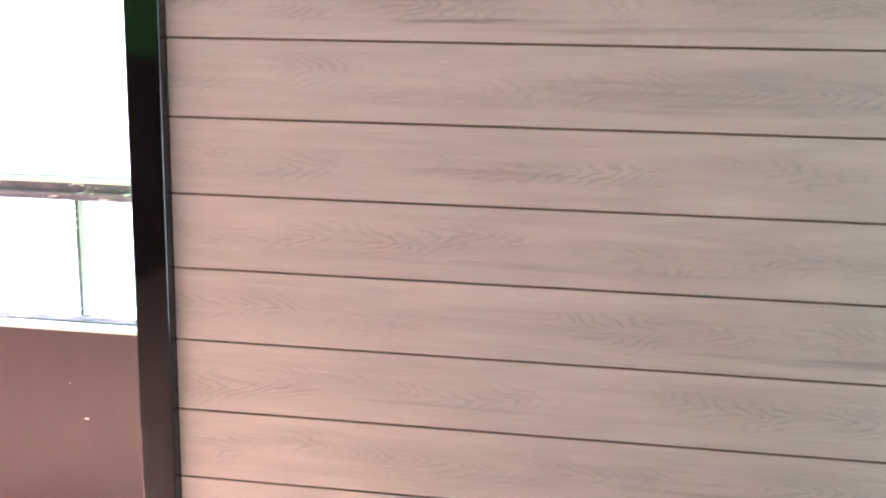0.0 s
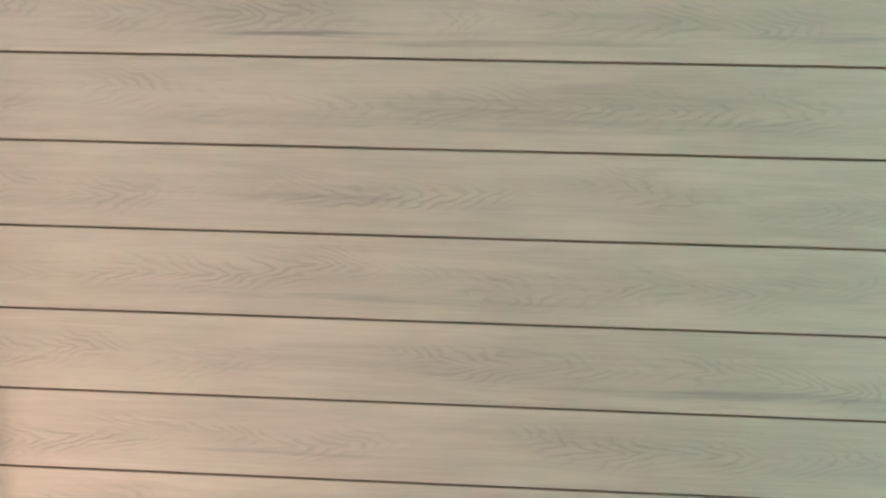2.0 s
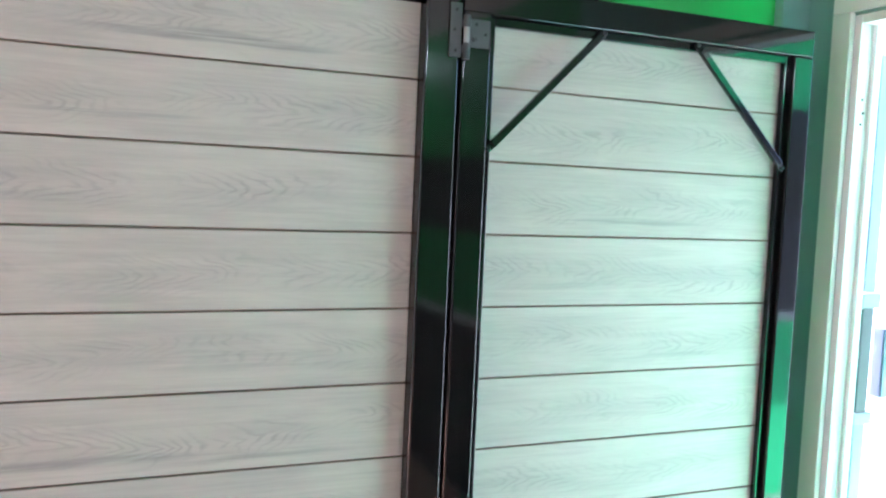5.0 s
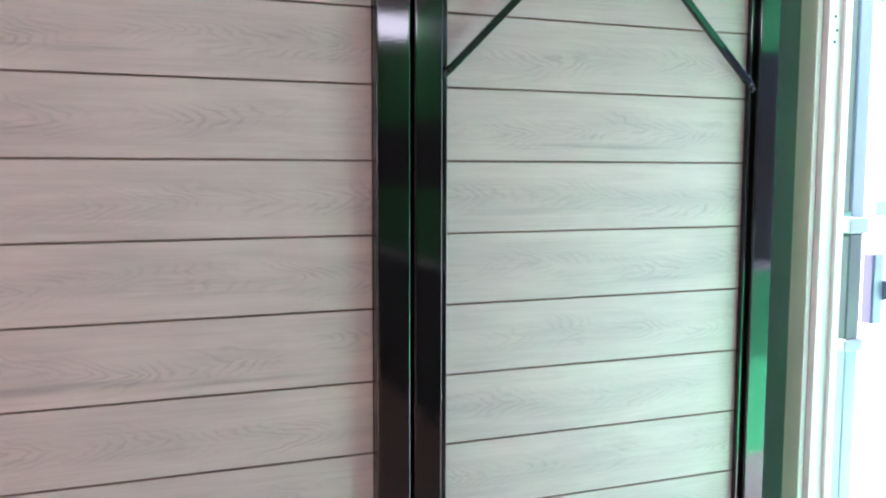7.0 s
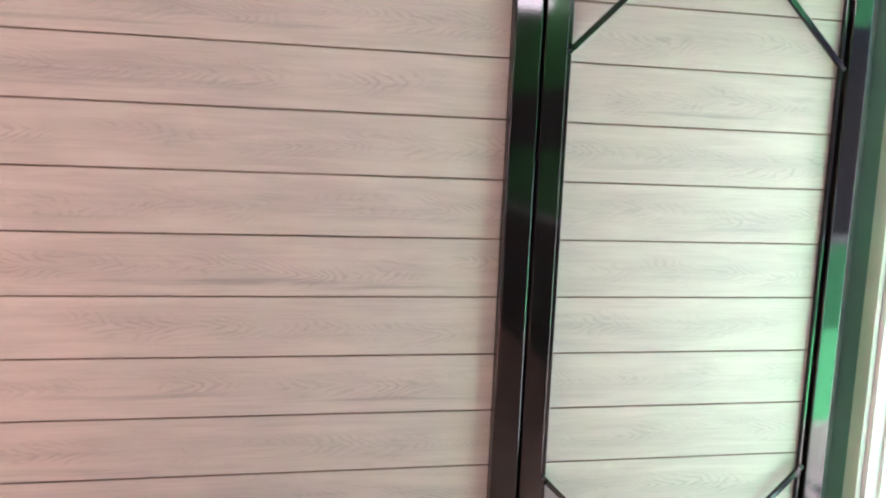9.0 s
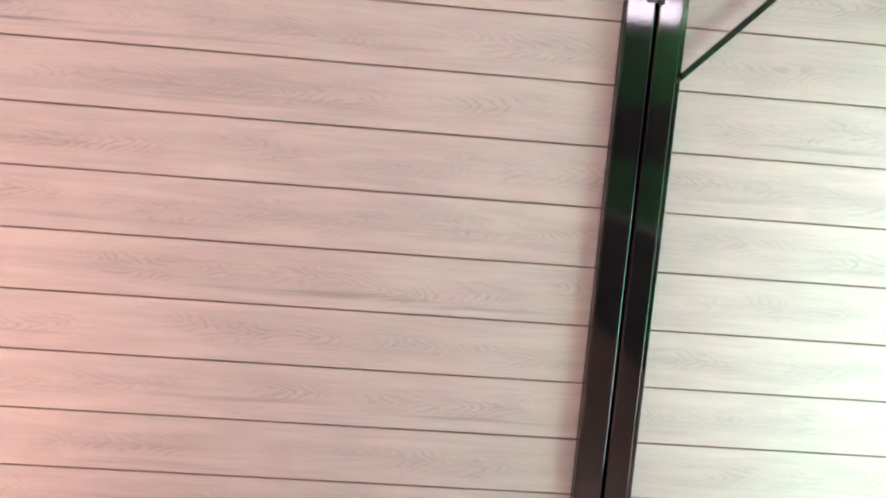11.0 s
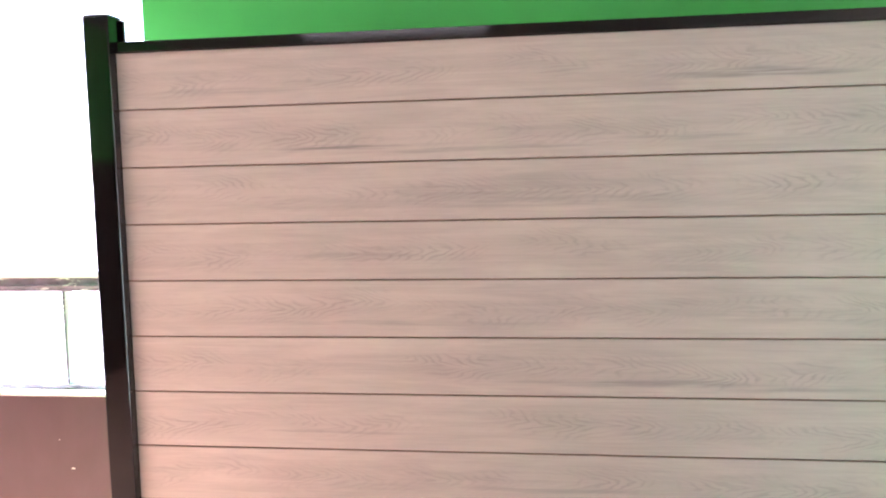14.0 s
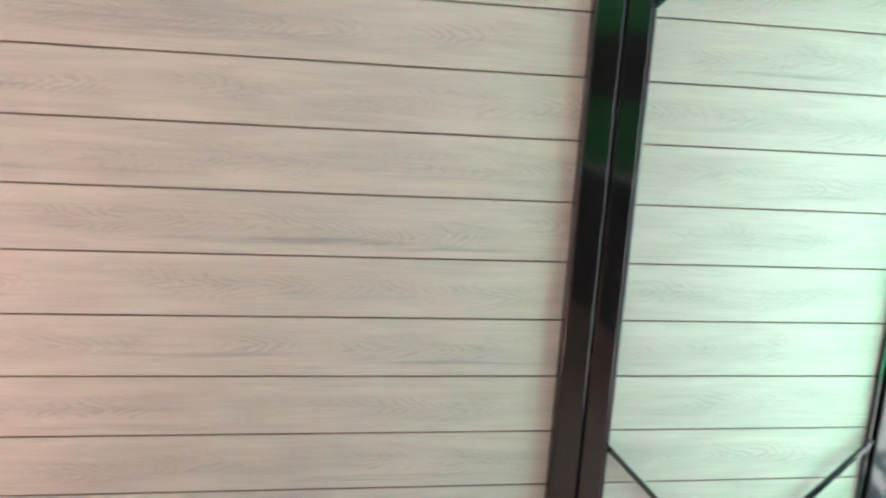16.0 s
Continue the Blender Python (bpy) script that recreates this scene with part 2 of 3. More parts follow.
STEEL = plain("zinc_plated_steel", (0.11, 0.113, 0.113), 0.42, 0.6, 120.0, 0.5)
BRIGHT = plain("bright_steel", (0.28, 0.275, 0.26), 0.38, 0.9)
DARKSTEEL = plain("dark_oiled_steel", (0.07, 0.07, 0.07), 0.45, 0.5, 120.0, 0.4)
SCREW = plain("dark_screw_head", (0.045, 0.045, 0.045), 0.4, 0.8)
ALU = plain("pale_blue_grey_aluminium", (0.24, 0.25, 0.33), 0.35, 0.2)
# pale blue-grey, with the window's glare put into the bar colour
GLAREBAR = plain("glare_paled_bar", (0.55, 0.66, 0.74), 0.4)
WINBAR = scuffed_bar()
CONCRETE = plain("pale_concrete", (0.52, 0.51, 0.48), 0.85, 0.0, 30.0, 0.4)
DARKGLASS = plain("dark_window_pane", (0.020, 0.023, 0.038), 0.12)
GREY = plain("grey_plastic", (0.30, 0.31, 0.33), 0.5)
DARKPLASTIC = plain("dark_grey_plastic", (0.075, 0.075, 0.09), 0.45)
GLASS = clear_glass()


# ---- mesh helpers ----
def mesh_object(name, bm, material, parent=None, label="", smooth=False):
    bmesh.ops.recalc_face_normals(bm, faces=bm.faces[:])
    me = bpy.data.meshes.new(name)
    bm.to_mesh(me)
    bm.free()
    me.materials.append(material)
    if smooth:
        for p in me.polygons:
            p.use_smooth = True
    ob = new(name, me)
    if parent is not None:
        ob.parent = parent
        ob.matrix_parent_inverse = Matrix.Identity(4)
    if label:
        tagged(ob, label)
    return ob


def part(name, bm, material, parent, label="", smooth=False):
    return mesh_object(name, bm, material, parent, label, smooth)


def boxes(*specs, bevel=0.0, seg=2):
    """One bmesh of boxes given as x0, x1, y0, y1, z0, z1."""
    bm = bmesh.new()
    for x0, x1, y0, y1, z0, z1 in specs:
        m = Matrix.Translation(((x0 + x1) / 2, (y0 + y1) / 2, (z0 + z1) / 2)) @ Matrix.Diagonal((x1 - x0, y1 - y0, z1 - z0, 1))
        bmesh.ops.create_cube(bm, size=1, matrix=m)
    if bevel:
        bmesh.ops.bevel(bm, geom=bm.edges[:], offset=bevel, segments=seg, affect='EDGES', profile=0.5)
    return bm


def rod(a, b, radius, seg=14, bevel=0.0):
    bm = bmesh.new()
    a, b = Vector(a), Vector(b)
    turn = (b - a).to_track_quat('Z', 'Y').to_matrix().to_4x4()
    m = Matrix.Translation((a + b) / 2) @ turn
    bmesh.ops.create_cone(bm, cap_ends=True, segments=seg, radius1=radius, radius2=radius, depth=(b - a).length, matrix=m)
    if bevel:
        caps = [e for e in bm.edges if sum(len(f.verts) > 4 for f in e.link_faces) == 1]
        bmesh.ops.bevel(bm, geom=caps, offset=bevel, segments=2, affect='EDGES')
    return bm


def thing(name, label, category, at=(0, 0, 0), group="", kind=""):
    ob = new(name)
    ob.location = at
    ob.empty_display_size = 0.1
    return tagged(ob, label, category, group, kind)


def structure(name, bm, material, label=""):
    return tagged(mesh_object(name, bm, material), label, kind="structure")


# ---- the large structure ----
structure("wall_north", boxes((0.0, SIDE_X + 0.069, WALL_Y, 0.62, FLOOR, CEIL)), GREEN, "smooth lime green painted wall behind the fence")
structure("wall_return", boxes((3.040, SIDE_X - 0.001, 0.130, WALL_Y - 0.001, FLOOR, CEIL)), GREYTEAL, "narrow grey-teal painted wall strip beside the gate")
structure("wall_window_apron", boxes((WEST, 0.0, WIN_Y - 0.03, 0.62, FLOOR, 0.756)), BROWN, "brown gloss painted apron under the window, scuffed")
structure("wall_window_head", boxes((WEST, 0.0, WIN_Y - 0.03, 0.62, 2.45, CEIL)), PLASTER, "cream painted wall over the window")
structure("wall_west", boxes((WEST - 0.14, WEST, -3.55, 0.62, FLOOR, CEIL)), PLASTER, "cream painted side wall beside the window")
structure("wall_west_south", boxes((WEST - 0.14, WEST, SOUTH, -3.551, 1.6, CEIL)), GREEN, "green painted upper part of the side wall")
structure("wall_west_dado", boxes((WEST - 0.14, WEST, SOUTH, -3.551, FLOOR, 1.599)), SHADE, "dark brown painted lower part of the side wall")
structure("wall_south", boxes((WEST - 0.14, SIDE_X + 0.14, SOUTH - 0.14, SOUTH, 1.9, CEIL)), GREEN, "green painted upper wall at the far end of the room")
structure("wall_south_lower", boxes((WEST - 0.14, SIDE_X + 0.14, SOUTH - 0.14, SOUTH, FLOOR, 1.899)), SHADE, "dark brown panelled lower wall at the far end")
DOOR0, DOOR1, DOORH = -1.02, -0.012, 1.905
structure("wall_east", boxes((SIDE_X, SIDE_X + 0.07, DOOR1, WALL_Y, FLOOR, CEIL), (SIDE_X, SIDE_X + 0.07, DOOR0, DOOR1, DOORH, CEIL),
                             (SIDE_X, SIDE_X + 0.07, DOOR0 - 0.3, DOOR0, FLOOR, CEIL)), GREYTEAL, "grey-teal painted wall with an open doorway")
EAST = (SIDE_X, SIDE_X + 0.14, SOUTH, DOOR0 - 0.301)
structure("wall_east_top", boxes((*EAST, 2.251, CEIL)), PLASTER, "cream painted top of the side wall")
structure("wall_east_south", boxes((*EAST, 1.601, 2.25)), DEEP, "deep green painted band along the side wall")
structure("wall_east_board", boxes((*EAST, 1.231, 1.60)), SHADE, "dark brown board along the side wall")
structure("wall_east_middle", boxes((*EAST, 0.831, 1.23)), DEEP, "deep green painted wall under a dark board")
structure("trim", boxes((SIDE_X - 0.012, SIDE_X + 0.14, SOUTH, DOOR0 - 0.301, 0.791, 0.83)), WHITE, "white painted dado rail along the side wall")
structure("wall_east_dado", boxes((*EAST, FLOOR, 0.79)), SHADE, "dark brown painted lower part of the side wall")
structure("ceiling", boxes((WEST - 0.14, SIDE_X + 0.14, SOUTH - 0.14, 0.62, CEIL, CEIL + 0.1)), CEILING, "plain pale grey painted ceiling")
floor = structure("floor", boxes((WEST - 0.14, SIDE_X + 0.14, SOUTH - 0.14, 0.62, FLOOR - 0.1, FLOOR - 0.004)), GROUT, "red clay tiled floor with dark joints")
structure("ground", boxes((-400, 400, -400, 400, FLOOR - 0.4, FLOOR - 0.16)), CONCRETE, "pale concrete yard in bright daylight")

# ---- shop window: sill, transom, mullions and panes ----
win = thing("window_1", "wide shop window with a low row of small panes", "window", (0, 0, 0), kind="structure")
part("window_sill", boxes((WEST, -0.004, WIN_Y - 0.055, WIN_Y + 0.06, 0.759, 0.772), bevel=0.003), WHITE, win, "white sunlit sill with chipped paint")
part("bottom_rail", boxes((WEST, -0.004, WIN_Y - 0.012, WIN_Y + 0.03, 0.774, 0.790), bevel=0.003), WINBAR, win)
part("transom", boxes((WEST, -0.004, WIN_Y - 0.02, WIN_Y + 0.04, 1.104, 1.150), (WEST, -0.004, WIN_Y - 0.03, WIN_Y - 0.021, 1.118, 1.128), bevel=0.003), WINBAR, win, "dark weathered transom bar with bright scuffs")
# white paint here stands in for the glare along the bead
part("transom_bead", boxes((WEST, -0.004, WIN_Y - 0.028, WIN_Y + 0.004, 1.1505, 1.1655), bevel=0.003), WHITE, win, "transom bead, glare put into its white colour")
part("transom_lip", boxes((WEST, -0.004, WIN_Y - 0.024, WIN_Y + 0.004, 1.166, 1.1725), bevel=0.0015), GLAREBAR, win)
part("head_rail", boxes((WEST, -0.004, WIN_Y - 0.02, WIN_Y + 0.04, 2.405, 2.448), bevel=0.003), WINBAR, win)
mullion_x = (-0.49, -1.15, -1.80)
for mx in mullion_x:
    part("mullion", boxes((mx - 0.002, mx + 0.014, WIN_Y - 0.006, WIN_Y + 0.02, 0.791, 1.103), bevel=0.003), GLAREBAR, win)
    part("mullion_edge", boxes((mx - 0.0085, mx - 0.0025, WIN_Y - 0.010, WIN_Y + 0.02, 0.791, 1.103), bevel=0.0015), WINBAR, win)
for x0, x1 in ((WEST, -1.80), (-1.80, -1.15), (-1.15, -0.49), (-0.49, -0.012)):
    p = part("pane", boxes((x0 + 0.018, x1 - 0.01, WIN_Y + 0.004, WIN_Y + 0.009, 0.791, 1.103)), GLASS, win)
    p.visible_shadow = False
p = part("pane", boxes((WEST + 0.01, -0.012, WIN_Y + 0.006, WIN_Y + 0.012, 1.151, 2.404)), GLASS, win, "large clear upper pane")
p.visible_shadow = False
p["label"] = "large clear upper pane"

# ---- doorway: casing, lining, step ----
frame_1 = thing("door_frame_1", "white painted wooden door casing with mitred corners", "door frame", (0, 0, 0), kind="structure")
CW = 0.052
part("casing_leg", boxes((SIDE_X - 0.016, SIDE_X - 0.001, DOOR1 - 0.004, DOOR1 + CW, FLOOR, DOORH + 0.004), bevel=0.002), WHITE, frame_1)
part("casing_leg", boxes((SIDE_X - 0.016, SIDE_X - 0.001, DOOR0 - CW, DOOR0 + 0.004, FLOOR, DOORH + 0.004), bevel=0.002), WHITE, frame_1)
part("casing_head", boxes((SIDE_X - 0.016, SIDE_X - 0.001, DOOR0 - CW, DOOR1 + CW, DOORH + 0.005, DOORH + CW), bevel=0.002), WHITE, frame_1)
lining = part("door_lining", boxes((SIDE_X + 0.001, SIDE_X + 0.069, DOOR1 - 0.022, DOOR1 - 0.001, FLOOR, DOORH - 0.002), (SIDE_X + 0.040, SIDE_X + 0.062, DOOR1 - 0.034, DOOR1 - 0.023, FLOOR, DOORH - 0.002), bevel=0.002), WHITE, frame_1)
part("door_lining", boxes((SIDE_X + 0.001, SIDE_X + 0.069, DOOR0 + 0.001, DOOR0 + 0.022, FLOOR, DOORH - 0.002), bevel=0.002), WHITE, frame_1)
part("head_lining", boxes((SIDE_X + 0.001, SIDE_X + 0.069, DOOR0 + 0.023, DOOR1 - 0.023, DOORH - 0.024, DOORH - 0.002), bevel=0.002), WHITE, frame_1)
for sz, sx in ((1.700, 0.020), (1.668, 0.026), (1.640, 0.020)):
    part("screw_hole", rod((SIDE_X + sx, DOOR1 - 0.0235, sz), (SIDE_X + sx, DOOR1 - 0.0215, sz), 0.0035, 10), SCREW, lining)

# ---- fence ----
def plank_mesh(length):
    """A board with chamfered edges and a tongue on top, its back at y 0.02; z from 0 to one board."""
    g, c = 0.0014, 0.0011
    prof = [(0.0, g + c), (c, g), (0.020, g), (0.020, BOARD - g), (0.0145, BOARD - g), (0.0145, BOARD + 0.006), (0.0090, BOARD + 0.006),
            (0.0090, BOARD - g), (c, BOARD - g), (0.0, BOARD - g - c)]
    bm = bmesh.new()
    ends = [[bm.verts.new((x, y, z)) for y, z in prof] for x in (0.0, length)]
    n = len(prof)
    for i in range(n):
        bm.faces.new((ends[0][i], ends[0][(i + 1) % n], ends[1][(i + 1) % n], ends[1][i]))
    bm.faces.new(ends[0][::-1])
    bm.faces.new(ends[1])
    bmesh.ops.recalc_face_normals(bm, faces=bm.faces[:])
    me = bpy.data.meshes.new("plank")
    bm.to_mesh(me)
    bm.free()
    me.materials.append(WOOD)
    me.materials.append(CORE)
    for p in me.polygons:
        if abs(p.normal.z) > 0.4 or 0.005 < p.center.y < 0.0125:
            p.material_index = 1
    return me


def lay_planks(parent, x0, x1, count):
    me = plank_mesh(x1 - x0)
    for k in range(count):
        ob = new("plank", me)
        ob.parent = parent
        ob.matrix_parent_inverse = Matrix.Identity(4)
        ob.location = (x0, random.uniform(0.0, 0.0006), TOP - BOARD * (k + 1))


def fence_post(x0, label, cap):
    """A square black tube with an open channel behind each side for the panel."""
    post = thing("fence_post", label, "fence post", (x0 + 0.0357, 0.005, FLOOR), group="fence posts")
    h = cap - FLOOR
    part("tube", boxes((-0.0357, 0.0357, -0.035, 0.040, 0.0, h - 0.002), bevel=0.005, seg=6), COAT, post)
    part("cap", boxes((-0.0350, 0.0350, -0.0343, 0.0393, h - 0.0019, h + 0.002), bevel=0.0015), COAT, post)
    part("base_plate", boxes((-0.06, 0.06, -0.06, 0.07, 0.0, 0.008), bevel=0.002), COAT, post)
    for side in (-1, 1):
        xs = sorted((side * 0.0362, side * 0.046))
        part("channel", boxes((xs[0], xs[1], 0.0245, 0.036, 0.0, h - 0.006), bevel=0.0015), COAT, post, "narrow panel channel on the side of the post")
    return post


fence_post(-0.0714, "glossy black-brown square steel post beside the window", 1.893)
fence_post(SPAN, "glossy black-brown square steel post carrying the gate hinge", 1.898)

panel = thing("plank_fence", "fence of pale greyed oak composite planks between posts", "fence", (0, 0, 0))
lay_planks(panel, 0.001, SPAN - 0.001, 12)
part("top_rail", boxes((0.001, SPAN - 0.001, -0.006, 0.028, TOP - 0.0005, TOP + 0.0265), (0.001, SPAN - 0.001, -0.006, -0.0015, TOP - 0.004, TOP - 0.0006), bevel=0.0012), COAT, panel, "glossy black top channel")
part("bottom_rail", boxes((0.001, SPAN - 0.001, -0.006, 0.028, FLOOR, -0.001), bevel=0.0012), COAT, panel)

# ---- gate ----
GX0, GX1 = 2.088, 2.992
GTOP, GBOT = 1.846, 0.095
FY0, FY1 = -0.030, 0.030
gate = thing("gate", "closed gate of pale planks in a glossy black frame", "gate", (0, 0, 0))
part("stile", boxes((GX0, GX0 + 0.061, FY0, FY1, GBOT, GTOP), bevel=0.0045, seg=6), COAT, gate)
part("stile", boxes((GX1 - 0.059, GX1, FY0, FY1, GBOT, GTOP - 0.0612), bevel=0.0045, seg=6), COAT, gate)
part("top_bar", boxes((GX0 + 0.0612, GX1, FY0 - 0.0005, FY1, GTOP - 0.061, GTOP + 0.0005), bevel=0.0045, seg=6), COAT, gate)
part("corner_sleeve", boxes((GX0 - 0.0012, GX0 + 0.112, FY0 - 0.0035, FY0 - 0.0008, GTOP - 0.0585, GTOP + 0.0005), (GX0 - 0.0012, GX0 + 0.112, FY0 - 0.0035, FY1, GTOP + 0.0007, GTOP + 0.0018), bevel=0.0006), COAT, gate, "thin bright-edged corner sleeve on the gate frame")
part("bottom_bar", boxes((GX0 + 0.0612, GX1 - 0.0592, FY0 - 0.0005, FY1, GBOT, GBOT + 0.06), bevel=0.0045, seg=6), COAT, gate)
IX0, IX1, IZ0, IZ1 = GX0 + 0.0614, GX1 - 0.0594, GBOT + 0.0602, GTOP - 0.0612
part("lip", boxes((IX0, IX0 + 0.014, -0.016, -0.001, IZ0, IZ1), bevel=0.0015), COAT, gate, "thin black channel that holds the planks")
part("lip", boxes((IX1 - 0.014, IX1, -0.016, -0.001, IZ0, IZ1), bevel=0.0015), COAT, gate)
part("lip", boxes((IX0 + 0.0142, IX1 - 0.0142, -0.016, -0.001, IZ1 - 0.017, IZ1), bevel=0.0015), COAT, gate)
part("lip", boxes((IX0 + 0.0142, IX1 - 0.0142, -0.016, -0.001, IZ0, IZ0 + 0.014), bevel=0.0015), COAT, gate)
lay_planks(gate, IX0 + 0.001, IX1 - 0.001, 11)


def brace(xa, za, xb, zb):
    """A flat corner tube with flattened, screwed ends."""
    y = -0.0265
    a, b = Vector((xa, y, za)), Vector((xb, y, zb))
    d = (b - a).normalized()
    up = Vector((0, 1, 0)).cross(d)
    m = Matrix((( d.x, 0, up.x, (a.x + b.x) / 2), (d.y, 1, up.y, y), (d.z, 0, up.z, (a.z + b.z) / 2), (0, 0, 0, 1)))
    half = (b - a).length / 2
    bm = boxes((-half + 0.012, half - 0.012, -0.006, 0.006, -0.0075, 0.0075), (-half - 0.006, -half + 0.013, -0.001, 0.003, -0.0075, 0.0075),
               (half - 0.013, half + 0.006, -0.001, 0.003, -0.0075, 0.0075), bevel=0.0012)
    bmesh.ops.transform(bm, matrix=m, verts=bm.verts[:])
    br = part("brace", bm, COAT, gate, "slim black corner brace")
    for e in (a, b):
        part("screw", rod(e + Vector((0, -0.005, 0)), e + Vector((0, -0.001, 0)), 0.0052, 12, 0.001), SCREW, br)


S = 0.257
brace(IX0 + 0.004, IZ1 - 0.262, IX0 + 0.004 + S, IZ1 - 0.262 + S)
brace(IX1 - 0.013, IZ1 - 0.262, IX1 - 0.020 - S, IZ1 - 0.262 + S)
brace(IX0 + 0.004, IZ0 + 0.262, IX0 + 0.004 + S, IZ0 + 0.262 - S)
brace(IX1 - 0.013, IZ0 + 0.262, IX1 - 0.013 - S, IZ0 + 0.262 - S)


def hinge(zc):
    hy = FY0 - 0.001
    px = 2.0905
    h = part("hinge", boxes((px - 0.033, px - 0.008, hy - 0.004, hy, zc - 0.052, zc + 0.052), bevel=0.0008), STEEL, gate, "zinc-plated steel butt hinge")
    part("leaf", boxes((px + 0.008, px + 0.052, hy - 0.004, hy, zc - 0.030, zc + 0.024), bevel=0.0008), STEEL, h)
    part("knuckle", rod((px, hy - 0.008, zc - 0.056), (px, hy - 0.008, zc - 0.024), 0.0075, 16, 0.0012), DARKSTEEL, h, smooth=False)
    part("knuckle", rod((px, hy - 0.008, zc + 0.006), (px, hy - 0.008, zc + 0.030), 0.0075, 16, 0.0012), DARKSTEEL, h)
    part("pin", rod((px, hy - 0.008, zc - 0.024), (px, hy - 0.008, zc + 0.006), 0.0060, 16), BRIGHT, h, "bright worn hinge pin")
    part("link", boxes((px - 0.0085, px + 0.0085, hy - 0.010, hy - 0.003, zc + 0.006, zc + 0.020), bevel=0.001), STEEL, h)
    part("link", boxes((px - 0.0085, px + 0.0085, hy - 0.010, hy - 0.003, zc - 0.044, zc - 0.028), bevel=0.001), STEEL, h)
    for sx, sz in ((-0.021, 0.038), (-0.024, 0.0), (-0.021, -0.040), (0.022, 0.014), (0.042, -0.004)):
        part("screw", rod((px + sx, hy - 0.0056, zc + sz), (px + sx, hy - 0.0035, zc + sz), 0.0036, 10, 0.0006), SCREW, h)
    part("bolt", rod((px + 0.018, hy - 0.012, zc - 0.016), (px + 0.018, hy - 0.0035, zc - 0.016), 0.0042, 8, 0.001), DARKSTEEL, h)


hinge(1.748)

# ---- glass door that stands open outside the doorway ----
leaf = thing("glass_door", "aluminium-framed glass door standing open outwards", "door", (3.42, 0.165, FLOOR))
part("hinge_stile", boxes((0.0, 0.045, -0.018, 0.018, 0.01, 1.90), bevel=0.003), ALU, leaf)
part("lock_stile", boxes((0.80, 0.845, -0.018, 0.018, 0.01, 1.90), bevel=0.003), ALU, leaf)
part("top_rail", boxes((0.0455, 0.7995, -0.016, 0.016, 1.83, 1.90), bevel=0.003), ALU, leaf)
part("bottom_rail", boxes((0.0455, 0.7995, -0.016, 0.016, 0.01, 0.11), bevel=0.003), ALU, leaf)
part("pane", boxes((0.046, 0.799, -0.003, 0.003, 0.112, 1.828)), GLASS, leaf).visible_shadow = False
part("closer_box", boxes((-0.034, 0.010, -0.048, -0.0185, 0.910, 1.202), bevel=0.004), DARKPLASTIC, leaf, "dark grey lock box on the door stile")
part("closer_bracket", boxes((-0.037, 0.030, -0.050, -0.0185, 1.2025, 1.245), bevel=0.003), GREY, leaf)
part("closer_bracket", boxes((-0.037, 0.030, -0.050, -0.0185, 0.875, 0.9095), bevel=0.003), GREY, leaf)
part("gasket", boxes((-0.008, -0.0005, -0.015, 0.015, 1.26, 1.89), bevel=0.002), DARKPLASTIC, leaf, "dark rubber strip on the hinge stile")
push = part("push_bar_bracket", boxes((0.062, 0.098, -0.046, -0.004, 0.945, 1.144), bevel=0.004), ALU, leaf)
part("push_bar", rod((0.099, -0.036, 1.040), (0.78, -0.036, 1.040), 0.030, 18), ALU, push)
part("sticker", boxes((0.100, 0.145, -0.0052, -0.0035, 1.245, 1.289)), GREY, leaf, "small grey notice stuck on the glass")

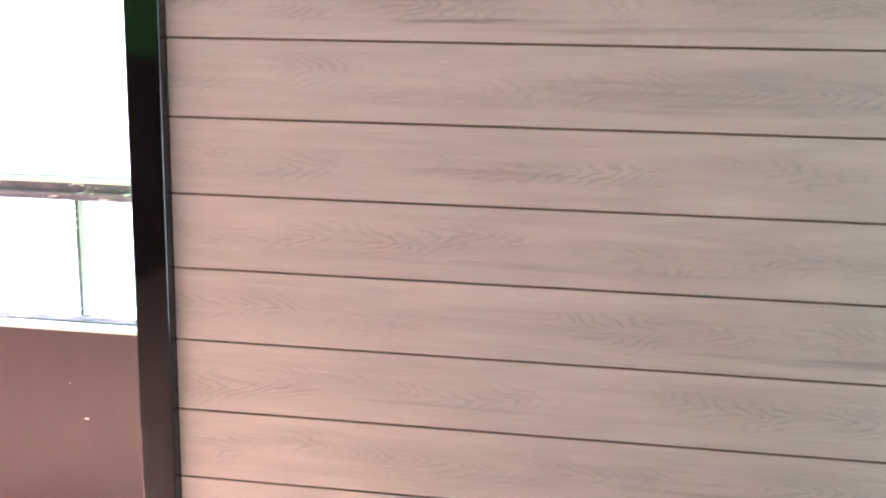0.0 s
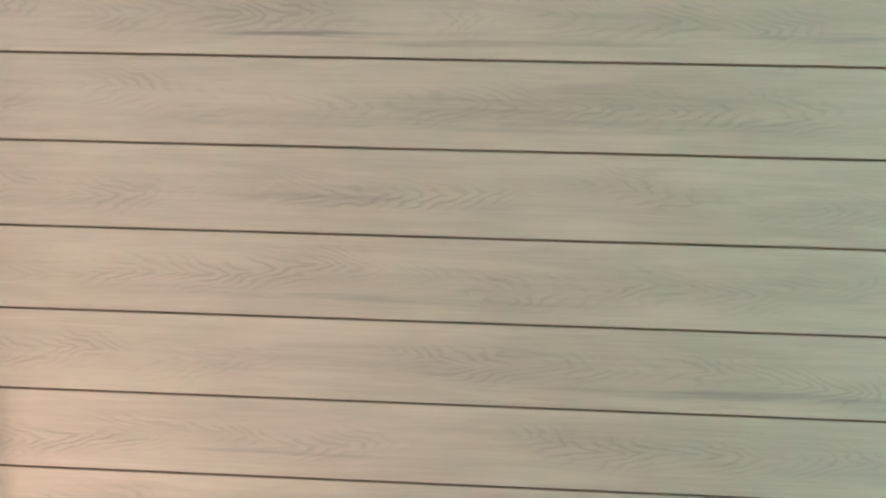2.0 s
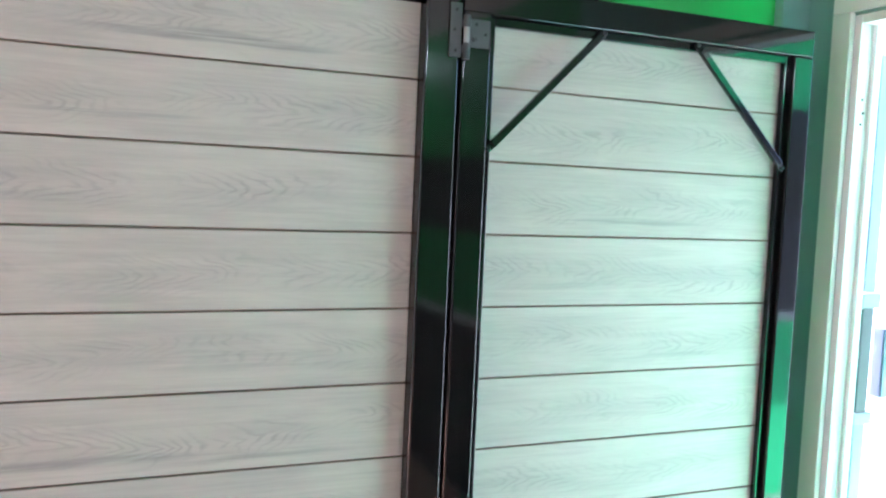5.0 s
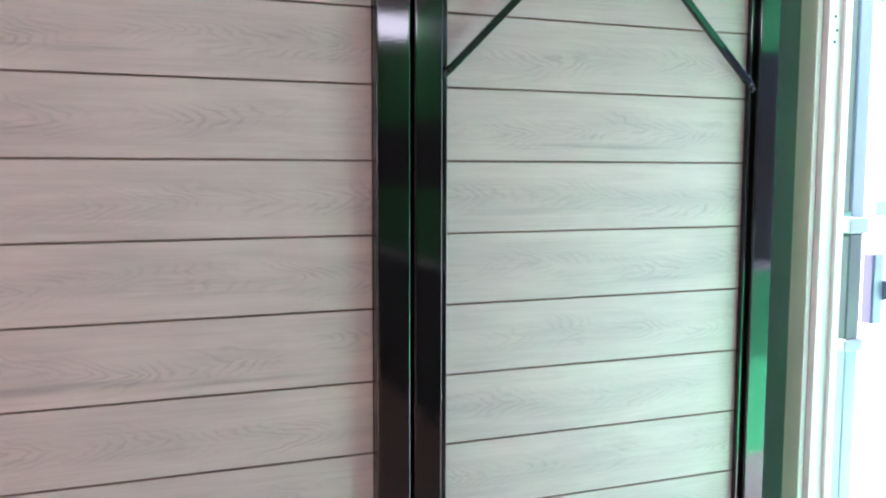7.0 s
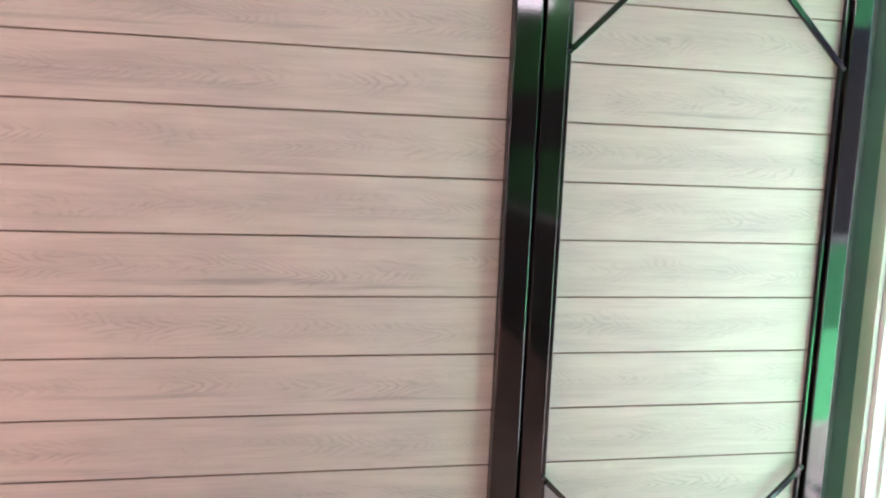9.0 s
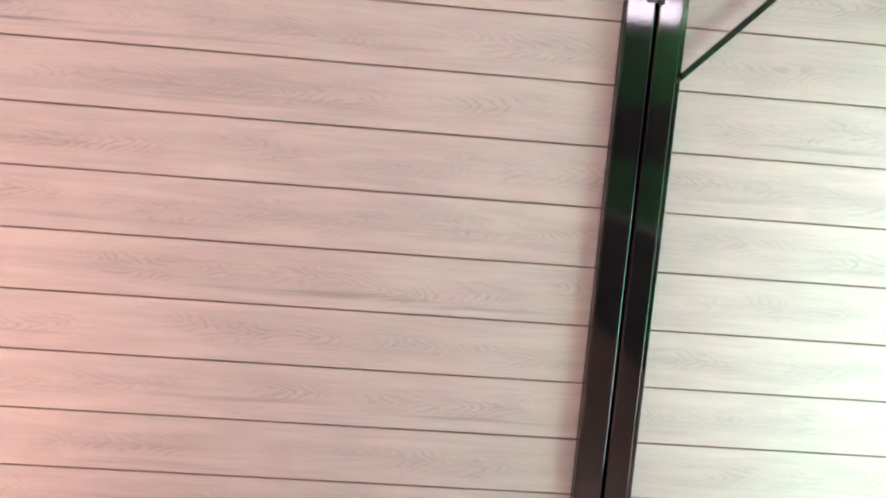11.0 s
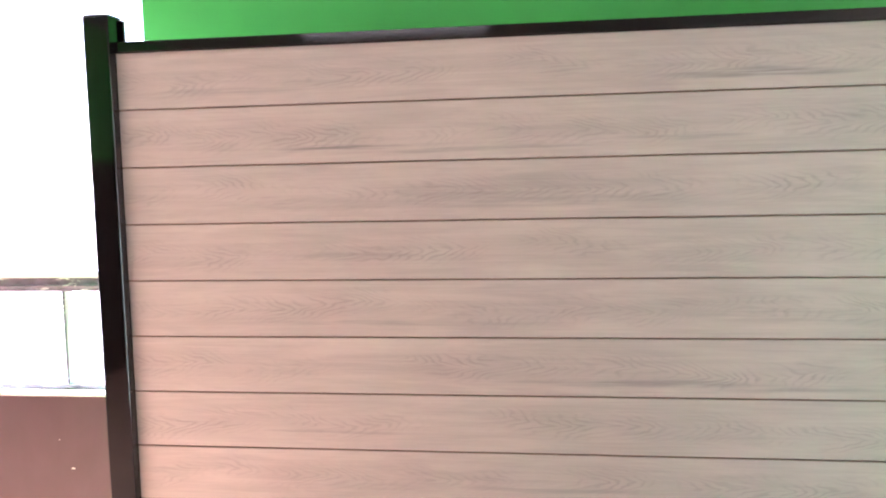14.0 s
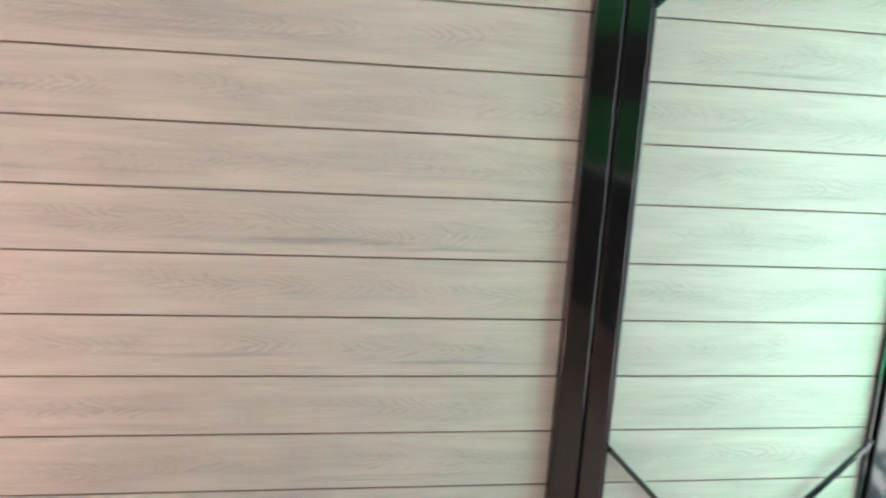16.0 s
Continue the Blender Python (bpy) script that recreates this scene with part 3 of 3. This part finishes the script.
# ---- green outbuilding across the yard, mirrored in the gate frame ----
shed = thing("outbuilding", "mint green painted outbuilding with a dark window", "building", (4.80, -2.05, FLOOR - 0.16))
part("wall", boxes((-1.45, 1.6, -0.15, 0.0, 0.0, 2.7)), MINT, shed)
# unseen overhang, sized so its shade ends half a metre up the wall
part("roof", boxes((-1.45, 1.75, -0.3, 1.46, 2.701, 2.78), bevel=0.01), GREY, shed, "unseen grey roof, its overhang added to shade the upper wall")
sw = part("window", boxes((-1.2, 1.2, 0.001, 0.016, 1.05, 2.15)), DARKGLASS, shed, "dark window")
part("sill", boxes((-1.25, 1.25, 0.001, 0.06, 1.005, 1.049), bevel=0.004), WHITE, sw, "white painted sill")

# ---- ceiling light mirrored in the posts; dim one added for the top rail's sheen ----
DIFF = glowing("lit_diffuser", (1.0, 0.97, 0.92), 1.9)
SHEEN_GLOW = glowing("rail_sheen_glow", (1.0, 0.97, 0.92), 0.25)


def batten(x, y, z, tall, glow):
    light = thing("ceiling_light", "white batten light placed for a highlight mirrored in the gloss", "ceiling light", (x, y, z), group="ceiling lights")
    part("housing", boxes((-0.65, 0.65, -0.06, 0.06, tall + 0.001, tall + 0.05), bevel=0.006), WHITE, light)
    part("diffuser", boxes((-0.63, 0.63, -0.055, 0.055, 0.0, tall), bevel=0.012), glow, light, "glowing opal diffuser")
    for sx in (-0.45, 0.45):
        part("hanger", rod((sx, 0, tall + 0.05), (sx, 0, CEIL - z), 0.004, 8), STEEL, light)


batten(2.46, -3.05, 2.07, 0.11, DIFF)
# no known lamp: added to put a faint sheen on the top rail
batten(0.05, -3.65, 2.40, 0.10, SHEEN_GLOW)

# ---- floor tiles ----
tile_me = None
T0 = 0.45
for i in range(12):
    for j in range(16):
        x, y = WEST + 0.225 + i * T0, WALL_Y + 0.09 - j * T0
        if x + 0.225 > SIDE_X + 0.01 or y - 0.225 < SOUTH - 0.01:
            continue
        if tile_me is None:
            bm = boxes((-0.222, 0.222, -0.222, 0.222, -0.012, 0.0), bevel=0.002, seg=1)
            bmesh.ops.recalc_face_normals(bm, faces=bm.faces[:])
            tile_me = bpy.data.meshes.new("tile")
            bm.to_mesh(tile_me)
            bm.free()
            tile_me.materials.append(TILE)
        ob = new("tile", tile_me)
        ob.parent = floor
        ob.matrix_parent_inverse = Matrix.Identity(4)
        ob.location = (x, y, FLOOR + random.uniform(-0.0008, 0.0))
